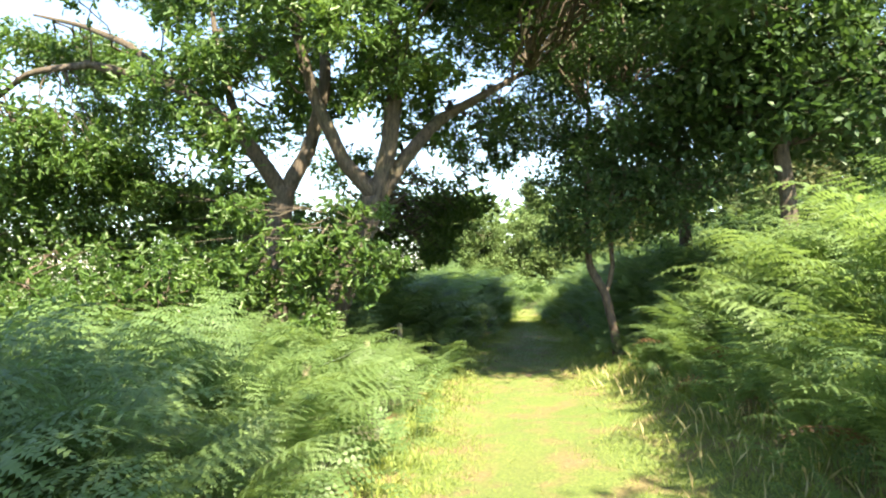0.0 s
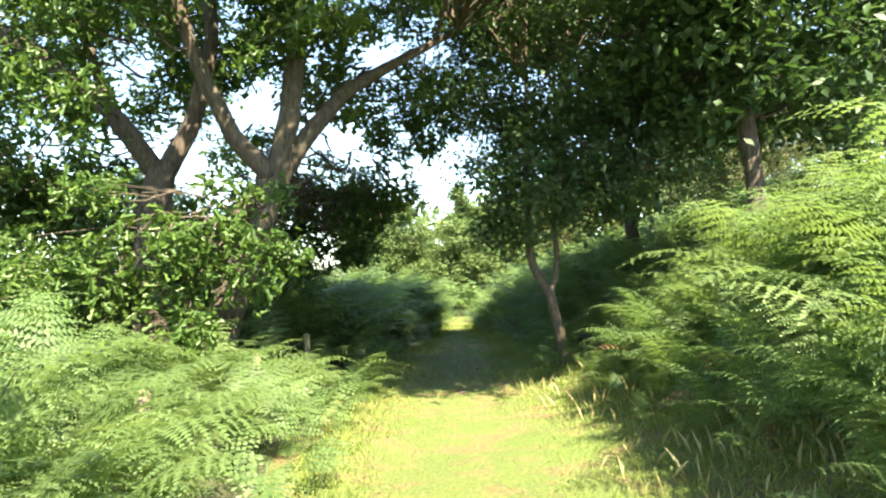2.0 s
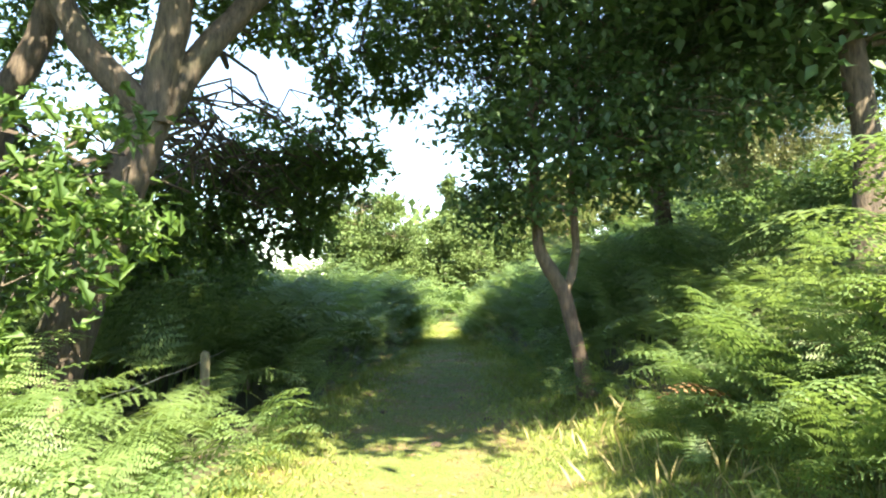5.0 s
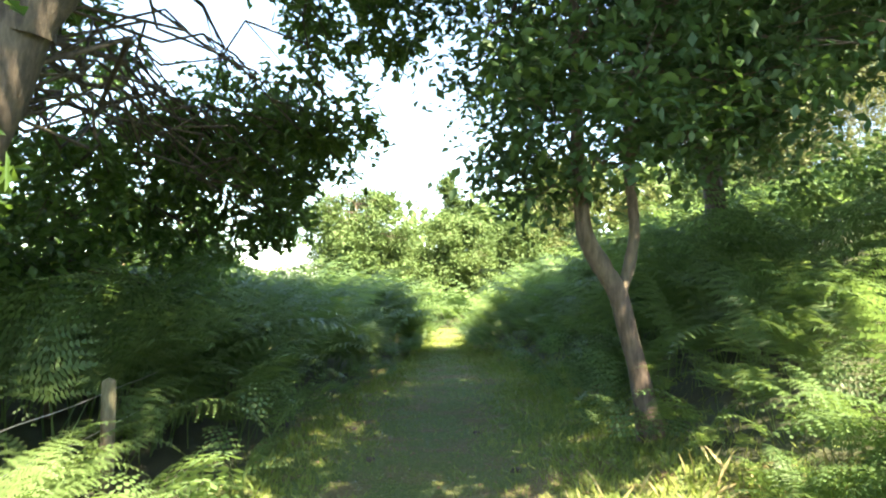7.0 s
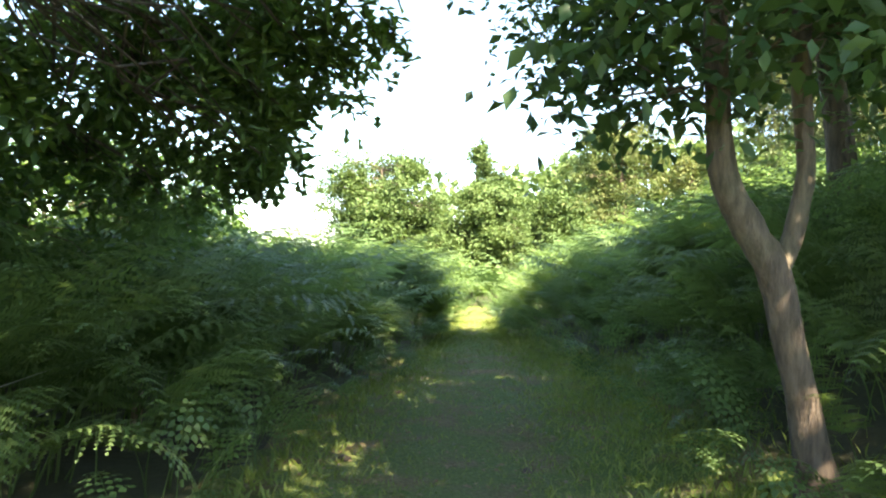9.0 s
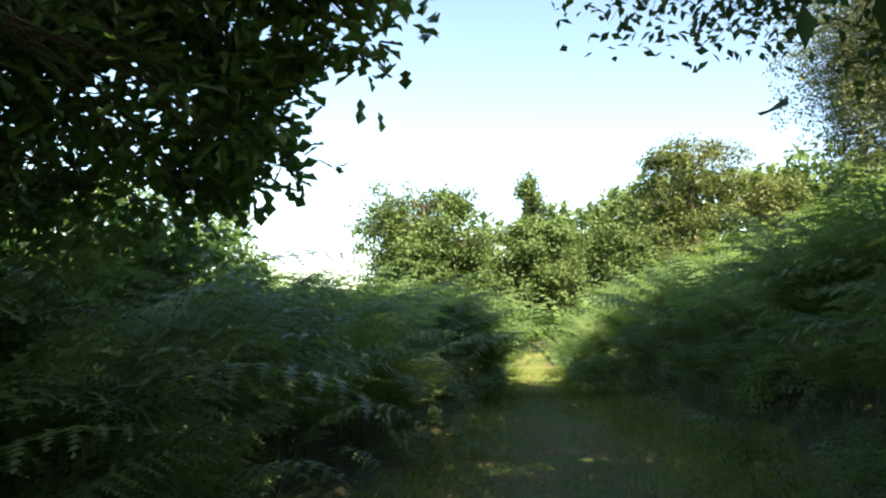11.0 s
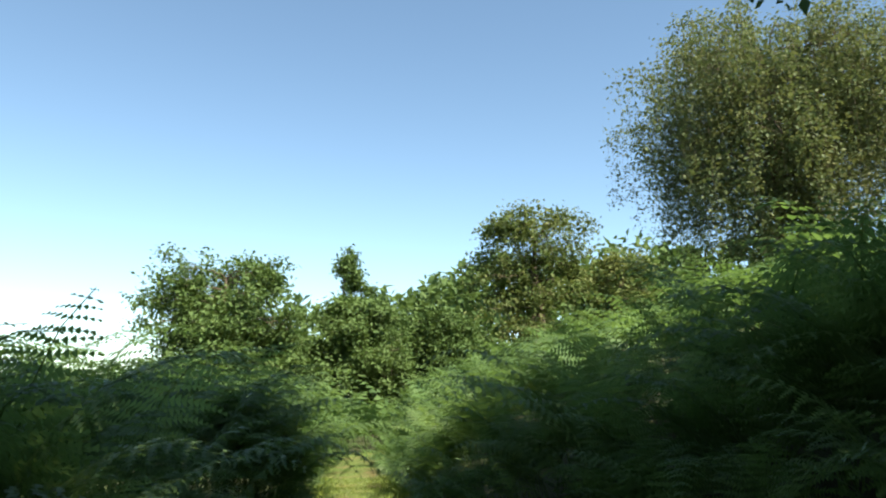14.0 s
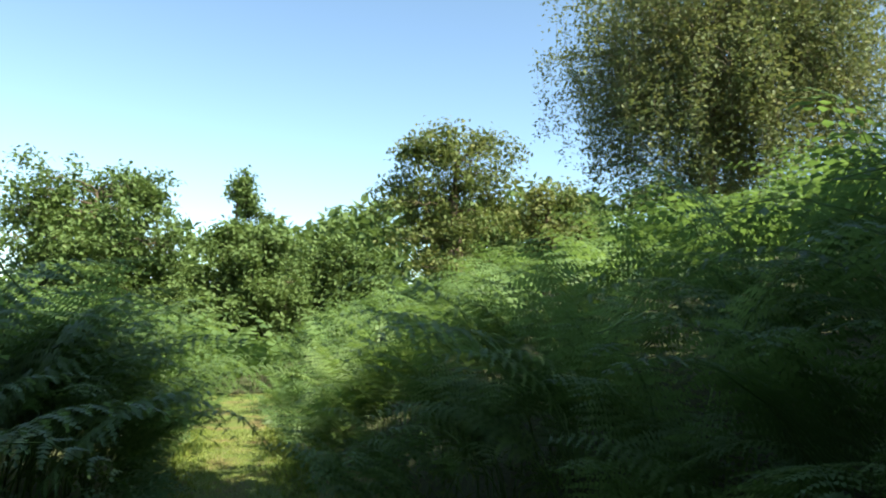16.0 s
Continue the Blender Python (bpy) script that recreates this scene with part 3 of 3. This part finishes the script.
round_tree("oak_bush", "rounded sunlit oak at the path's end", 0.6, 38.5, 3.0, 5.75, SIMPLE, M_BUSH, 71, 64, 14, 0.15, low=0.2, twigs=15, spread=0.14)
round_tree("oak_bush", "low green oak beside a taller rounded one", 4.9, 39.3, 2.2, 4.35, SIMPLE, M_BUSH, 72, 42, 15, 0.15, low=0.0, twigs=17, spread=0.14)
round_tree("oak_bush", "small green oak in the hedge beyond the path", 8.2, 42.5, 2.3, 4.3, SIMPLE, M_BUSH, 79, 30, 20, 0.17, low=0.0, twigs=14)
round_tree("low_bush", "low green bush behind the rounded oaks", 2.4, 42.4, 2.4, 2.9, SIMPLE, M_BUSH, 81, 14, 14, 0.17, low=0.0)
round_tree("low_bush", "low green bush behind the rounded oaks", 7.0, 45.0, 2.5, 3.3, SIMPLE, M_BUSH, 82, 14, 14, 0.17, low=0.0)
round_tree("low_bush", "low green bush where the path ends", 2.7, 37.2, 1.4, 2.3, SIMPLE, M_BUSH, 77, 14, 23, 0.15, low=0.0)
round_tree("hawthorn_tree", "hawthorn turning yellow above the bracken", 7.45, 30.5, 1.75, 5.4, SIMPLE, M_THORN, 74, 44, 22, 0.10, low=0.2, spread=0.12)
round_tree("hawthorn_bush", "low hawthorn bush with browning leaves", 9.3, 30.0, 1.0, 4.3, SIMPLE, M_THORN, 70, 12, 24, 0.10, low=0.2, spread=0.12)
round_tree("birch_tree", "tall silver birch with drooping yellowing twigs", 14.2, 31.0, 4.9, 11.6, SIMPLE, M_BIRCH, 75, 72, 13, 0.105, droop=1.7, low=1.0, twigs=9, spread=0.12)


def young_tree(x, y):
    """A narrow spire of a tree over a wider foot."""
    r = np.random.default_rng(73)
    z = float(ground_z(x, y))
    bl = []
    for k in range(22):
        f = k / 21
        w = 1.7 * (1 - f) ** 1.2 + 0.12
        bl.append((x + 0.9 * (1 - f) + r.normal(0, 0.2 + 0.5 * w), y + r.normal(0, 0.4 * w), 3.0 + 3.8 * f + r.normal(0, 0.1), 0.14 + 0.44 * w, 0.14 + 0.44 * w, 0.32))
    tree("young_tree", "thin young tree standing behind the rounded oaks", "tree", (x, y), [([(x, y, z - 0.1), (x + 0.1, y, z + 3.0), (x, y, z + 5.0), (x, y, 6.8)], [0.12, 0.09, 0.06, 0.02])],
         bl, SIMPLE, M_BUSH, M_BARK_THORN, 22, 16, 0.14, 0.17, 73)


young_tree(5.05, 46.0)
round_tree("sapling", "leafy pale green sapling rising from the bracken", -3.5, 26.2, 1.6, 3.6, SIMPLE, M_OAK, 76, 18, 20, 0.13)
round_tree("sapling", "leafy green sapling standing in tall bracken", -4.9, 24.4, 1.6, 3.4, SIMPLE, M_OAK, 78, 16, 20, 0.13)


def far_woods():
    """A wooded rise in the distance: crowns of leaves, beyond counting."""
    r = np.random.default_rng(80)
    n = 46
    a, d = np.radians(r.uniform(2, 40, n)), r.uniform(70, 100, n)
    cx, cy, e = d * np.sin(a), d * np.cos(a), r.uniform(2.2, 4.0, n)
    cz = ground_z(cx, cy) + r.uniform(4.5, 8.0, n)
    k = np.repeat(np.arange(n), 420)
    v = r.normal(0, 1, (len(k), 3))
    v /= np.linalg.norm(v, axis=1)[:, None]
    p = np.stack([cx, cy, cz], -1)[k] + v * e[k][:, None] * r.uniform(0.75, 1.05, (len(k), 1)) * np.array([1, 1, 0.8])
    low = r.uniform(0, 1, len(k)) < 0.3
    p[low, 2] = (p[low, 2] + ground_z(p[low, 0], p[low, 1])) * 0.5
    mats = euler_mats(r.normal(0, 0.7, len(k)), r.normal(0, 0.7, len(k)), r.uniform(0, 6.28, len(k)))
    ob = new("far_woods", mesh_from("far_woods", *scatter(SIMPLE, p, mats, r.uniform(0.6, 1.3, len(k))), M_BUSH))
    tagged(ob, "distant green wooded hillside below the sky", "woods", "", "stuff")


far_woods()

# ---- bracken ----
FRONDS = [mesh_from("frond", *frond(2, 100 + k, 0.62 + 0.06 * k), M_FERN) for k in range(5)]
NEAR = [frond(2, 500 + k, 0.62 + 0.06 * k, 10) for k in range(5)]
MID = [frond(1, 200 + k, 0.62 + 0.06 * k) for k in range(5)]
FAR = [frond(0, 300 + k, 0.62 + 0.06 * k) for k in range(4)]


def bracken_height(x, y):
    """Height of the bracken at a place, 0 where none grows."""
    dl = (path_x(y) - half_left(y)) - x - np.interp(y, [0, 11, 13, 18, 22, 30], [0.3, 0.4, 0.62, 0.66, 0.3, 0.22])
    dr = x - (path_x(y) + half_right(y)) - np.interp(y, [0, 9, 11, 16, 20, 24], [0.0, 0.05, 0.3, 0.35, 0.25, 0.15])
    left = np.interp(dl, [0, 0.3, 1.6, 3], [0.5, 0.75, 1.2, 1.3]) * np.interp(y, [4, 7, 9.5, 11, 12.5], [1.08, 0.98, 0.86, 0.7, 0.55])
    left2 = np.interp(dl, [0, 0.25, 0.9, 2], [0.8, 1.0, 1.3, 1.42]) * np.interp(y, [15, 18.5, 21, 25], [1.0, 1.05, 1.14, 1.1])
    k = np.clip((y - 12.3) / 1.2, 0, 1)
    right = np.interp(dr, [0, 0.3, 1.0, 3], [0.55, 0.9, 1.25, 1.3]) * np.interp(y, [8.6, 9.8, 12.6, 14.5, 17, 20, 25], [1.0, 0.55, 0.5, 0.95, 0.95, 0.86, 0.75])
    h = np.where(dl > 0, left * (1 - k) + left2 * k, np.where(dr > 0, right, 0.0))
    thicket = (x < -0.9) & (y > 10.7) & (y < 13.2)
    h = np.where(thicket, 0.0, h)
    end = (y > 31.5) & (h == 0)
    return np.where(end, 1.2, h)


def places(lo, hi, per_m2, seed):
    r = np.random.default_rng(seed)
    n = int((hi[0] - lo[0]) * (hi[1] - lo[1]) * per_m2)
    x, y = r.uniform(lo[0], hi[0], n), r.uniform(lo[1], hi[1], n)
    h = bracken_height(x, y)
    ok = h > 0
    return x[ok], y[ok], h[ok] * r.uniform(0.82, 1.1, ok.sum())


def bracken_plants():
    """The ferns that border the path, each a plant with its fronds."""
    x, y, h = places((-3.2, 1.6), (5.6, 25.0), 5.5, 5)
    edge = np.minimum(np.abs(x - path_x(y) + half_left(y)), np.abs(x - path_x(y) - half_right(y)))
    order = np.argsort(edge)[:300]
    r = np.random.default_rng(6)
    for k in order:
        root = new("bracken_fern")
        way = 0 if x[k] < path_x(y[k]) else 180
        root.matrix_world = pose(x[k], y[k], float(ground_z(x[k], y[k])) - 0.02, 0, 0, way)
        tagged(root, "green bracken fern with arching fronds beside the path", "fern", "bracken along the path")
        n = r.integers(3, 6)
        for i in range(n):
            f = part("frond", FRONDS[r.integers(0, 5)], root)
            s = h[k] * r.uniform(0.78, 1.06)
            f.matrix_local = pose(r.normal(0, 0.07), r.normal(0, 0.07), 0, r.normal(0, 7), r.normal(0, 10), (r.normal(0, 55) if r.uniform() < 0.6 else r.uniform(0, 360))) @ Matrix.Scale(s, 4)
    rest = np.ones(len(x), bool)
    rest[order] = False
    return x[rest], y[rest], h[rest]


def bracken_mass(name, label, protos, x, y, h, count, seed):
    r = np.random.default_rng(seed)
    idx = np.repeat(np.arange(len(x)), count)
    n = len(idx)
    px, py = x[idx] + r.normal(0, 0.09, n), y[idx] + r.normal(0, 0.09, n)
    pz = ground_z(px, py) - 0.02
    turn = np.where(px < path_x(py), 0, np.pi) + r.normal(0, 1.1, n)
    turn = np.where(r.uniform(0, 1, n) < 0.55, turn, r.uniform(0, 2 * np.pi, n))
    mats = euler_mats(r.normal(0, 0.14, n), r.normal(0, 0.2, n), turn)
    sc = h[idx] * r.uniform(0.75, 1.06, n)
    which = r.integers(0, len(protos), n)
    pieces = []
    for k, p in enumerate(protos):
        w = which == k
        pieces.append(scatter(p, np.stack([px, py, pz], -1)[w], mats[w], sc[w]))
    tagged(new(name, mesh_from(name, *joined(pieces), M_FERN_STUFF)), label, "ferns", "", "stuff")


rx, ry, rh = bracken_plants()


def foot_ferns():
    """Young low fronds that fill the foot of both banks."""
    r = np.random.default_rng(12)
    y = r.uniform(3, 30, 360)
    side = r.uniform(0, 1, 360) < 0.6
    x = path_x(y) + np.where(side, half_right(y) + np.abs(r.normal(0.25, 0.4, 360)), -half_left(y) - np.abs(r.normal(0.15, 0.25, 360)))
    ok = ~(side & (y < 11)) | (r.uniform(0, 1, 360) < 0.25)
    x, y = x[ok], y[ok]
    bracken_mass("low_bracken", "low young bracken at the foot of the banks", MID, x, y, r.uniform(0.28, 0.6, len(x)), 2, 13)
    y = r.uniform(3.2, 10.9, 70)
    x = path_x(y) + r.uniform(1.75, 2.5, 70)
    bracken_mass("skirt_bracken", "bright green bracken spilling from the bank onto the grass", NEAR, x, y, (x - path_x(y) - 1.3) * r.uniform(0.6, 0.85, 70), 3, 14)


foot_ferns()
bracken_mass("bracken_thicket", "thick green bracken covering both banks", NEAR, rx, ry, rh, 2, 7)
fx, fy, fh = places((-11, -1.0), (15, 44), 3.6, 8)
outside = ~((fx > -3.2) & (fx < 5.6) & (fy > 1.6) & (fy < 25.0))
near = outside & (fx > -6) & (fx < 9) & (fy < 30) & ~((fx > 6.5) & (fy < 11)) & ~((fx < -3.2) & (fy > 10.5) & (fy < 19))
bracken_mass("bracken_slope", "green bracken on the slopes above and below the path", MID, fx[near], fy[near], fh[near], 2, 9)
outer = outside & ~near & ~((fx > 8) & (fy < 21)) & ~((fx < -5) & (fy < 18)) & ~((fx > -6) & (fx < 9) & (fy < 30)) & ~((fy > 38) & (fx < -4))
bracken_mass("bracken_distance", "distant green bracken across the heath", FAR, fx[outer], fy[outer], fh[outer], 2, 10)


# ---- fence ----
def fence():
    root = new("wire_fence")
    root.location = (-0.65, 11.9, float(ground_z(-0.65, 11.9)))
    o = np.array(root.location)
    tagged(root, "old post and wire fence in the bracken", "fence")
    spots = [(-1.25, 6.9), (-0.98, 9.65), (-0.71, 12.25), (-0.75, 15.0)]
    tops = []
    for x, y in spots:
        z = float(ground_z(x, y))
        p = [(x, y, z - 0.1), (x + 0.01, y, z + 0.4), (x + 0.015, y, z + 0.72), (x + 0.015, y, z + 0.735)]
        part("post", mesh_from("post", *tube(np.array(p) - o, (0.045, 0.043, 0.042, 0.03), 12, 0.03), M_POST, True), root, "weathered round wooden post")
        tops.append((x - 0.045, y, z))
    for h in (0.42, 0.64):
        for a, b in zip(tops[:-1], tops[1:]):
            pts = bent(np.array(a) + (0, 0, h), np.array(b) + (0, 0, h), 10, -0.02, 0.003)
            part("wire", mesh_from("wire", *tube(pts - o, np.full(10, 0.003), 5), M_WIRE, True), root, "thin grey wire")


fence()


# ---- grass, dead fronds and clods ----
def blades(name, label, x, y, height, lean, width, mat, seed):
    """Tapered, bent grass blades at many places."""
    r = np.random.default_rng(seed)
    proto = (np.array([(-0.5 * width, 0, 0), (0.5 * width, 0, 0), (0.35 * width, 0.12, 0.55), (0, 0.42, 1.0)], float), np.array([(0, 1, 2), (0, 2, 3)]))
    n = len(x)
    mats = euler_mats(r.normal(0, lean, n), r.normal(0, lean, n), r.uniform(0, 2 * np.pi, n))
    p = np.stack([x, y, ground_z(x, y) - 0.004], -1)
    tagged(new(name, mesh_from(name, *scatter(proto, p, mats, height), mat)), label, "grass", "", "stuff")


def grass():
    r = np.random.default_rng(90)
    n = 42000
    y = 2.5 + 24 * r.uniform(0, 1, n) ** 1.5
    f = r.uniform(-1.15, 1.2, n)
    x = path_x(y) + np.where(f < 0, f * half_left(y), f * half_right(y))
    worn = np.abs(f) < 0.45 + 0.2 * np.sin(y * 1.7)
    keep = ~(worn & (r.uniform(0, 1, n) < np.where(y < 11, 0.8, 0.3)))
    x, y, f = x[keep], y[keep], np.abs(f[keep])
    blades("short_grass", "short trodden grass along the path", x, y, (0.03 + 0.035 * f ** 2) * r.uniform(0.6, 1.5, len(x)), 0.5, 0.16, M_GRASS, 91)
    n = 20000
    y = r.uniform(2.5, 22, n)
    side = r.uniform(0, 1, n) < 0.85
    x = path_x(y) + np.where(side, half_right(y) + r.normal(0.05, 0.45, n), -half_left(y) - r.normal(0.1, 0.15, n))
    blades("edge_grass", "longer green grass at the foot of the ferns", x, y, r.uniform(0.04, 0.10, n) * np.where(side, 1.0, 0.6), 0.6, 0.05, M_GRASS, 92)
    n = 420
    y = r.uniform(2.5, 12, n)
    x = path_x(y) + half_right(y) + r.normal(0.0, 0.35, n)
    blades("dry_grass", "dry straw stalks among the edge grass", x, y, r.uniform(0.10, 0.24, n), 0.25, 0.012, M_STRAW, 93)


grass()
DRY = [mesh_from("dry_frond", *frond(1, 400 + k, 0.8), M_FERN_DRY) for k in range(3)]


def dead_ferns():
    r = np.random.default_rng(95)
    for k in range(8):
        y = r.uniform(4, 12)
        x = float(path_x(y)) + float(half_right(y)) + r.uniform(0.1, 0.7)
        root = new("dead_fern")
        root.matrix_world = pose(x, y, float(ground_z(x, y)) - 0.02, 0, 0, r.uniform(0, 360))
        tagged(root, "dead brown bracken fern at the grass edge", "fern", "dead ferns at the edge")
        for i in range(3):
            f = part("frond", DRY[i], root)
            f.matrix_local = pose(0, 0, 0, r.normal(0, 12), r.normal(15, 12), 120 * i + r.normal(0, 25)) @ Matrix.Scale(r.uniform(0.35, 0.6), 4)


dead_ferns()


def clods():
    r = np.random.default_rng(97)
    for x, y in ((0.75, 14.2), (0.9, 12.9), (1.85, 14.1), (1.3, 11.6), (0.5, 10.9), (1.9, 12.6), (1.1, 16.4)):
        bm = bmesh.new()
        bmesh.ops.create_icosphere(bm, subdivisions=2, radius=r.uniform(0.025, 0.05))
        for v in bm.verts:
            v.co *= 1 + 0.5 * noise.noise(v.co * 30 + Vector((x, y, 0)))
            v.co.z *= 0.6
        me = bpy.data.meshes.new("earth_clod")
        bm.to_mesh(me)
        bm.free()
        me.materials.append(M_BARK_THORN)
        ob = new("earth_clod", me)
        ob.location = (x, y, float(ground_z(x, y)) + 0.008)
        tagged(ob, "small dark clod of earth on the path", "clod", "clods on the path")


clods()


def leaf_litter():
    """Fallen leaves and bits lying on the shaded part of the path."""
    r = np.random.default_rng(98)
    n = 2000
    y = r.uniform(9.5, 22, n)
    x = path_x(y) + r.uniform(-1.05, 1.1, n) * np.where(r.uniform(0, 1, n) < 0.5, half_left(y), half_right(y))
    mats = euler_mats(r.normal(0, 0.25, n), r.normal(0, 0.25, n), r.uniform(0, 2 * np.pi, n))
    p = np.stack([x, y, ground_z(x, y) + 0.012], -1)
    tagged(new("leaf_litter", mesh_from("leaf_litter", *scatter(SIMPLE, p, mats, r.uniform(0.02, 0.05, n)), M_LITTER)), "brown fallen leaves scattered on the shaded path", "leaves", "", "stuff")


leaf_litter()
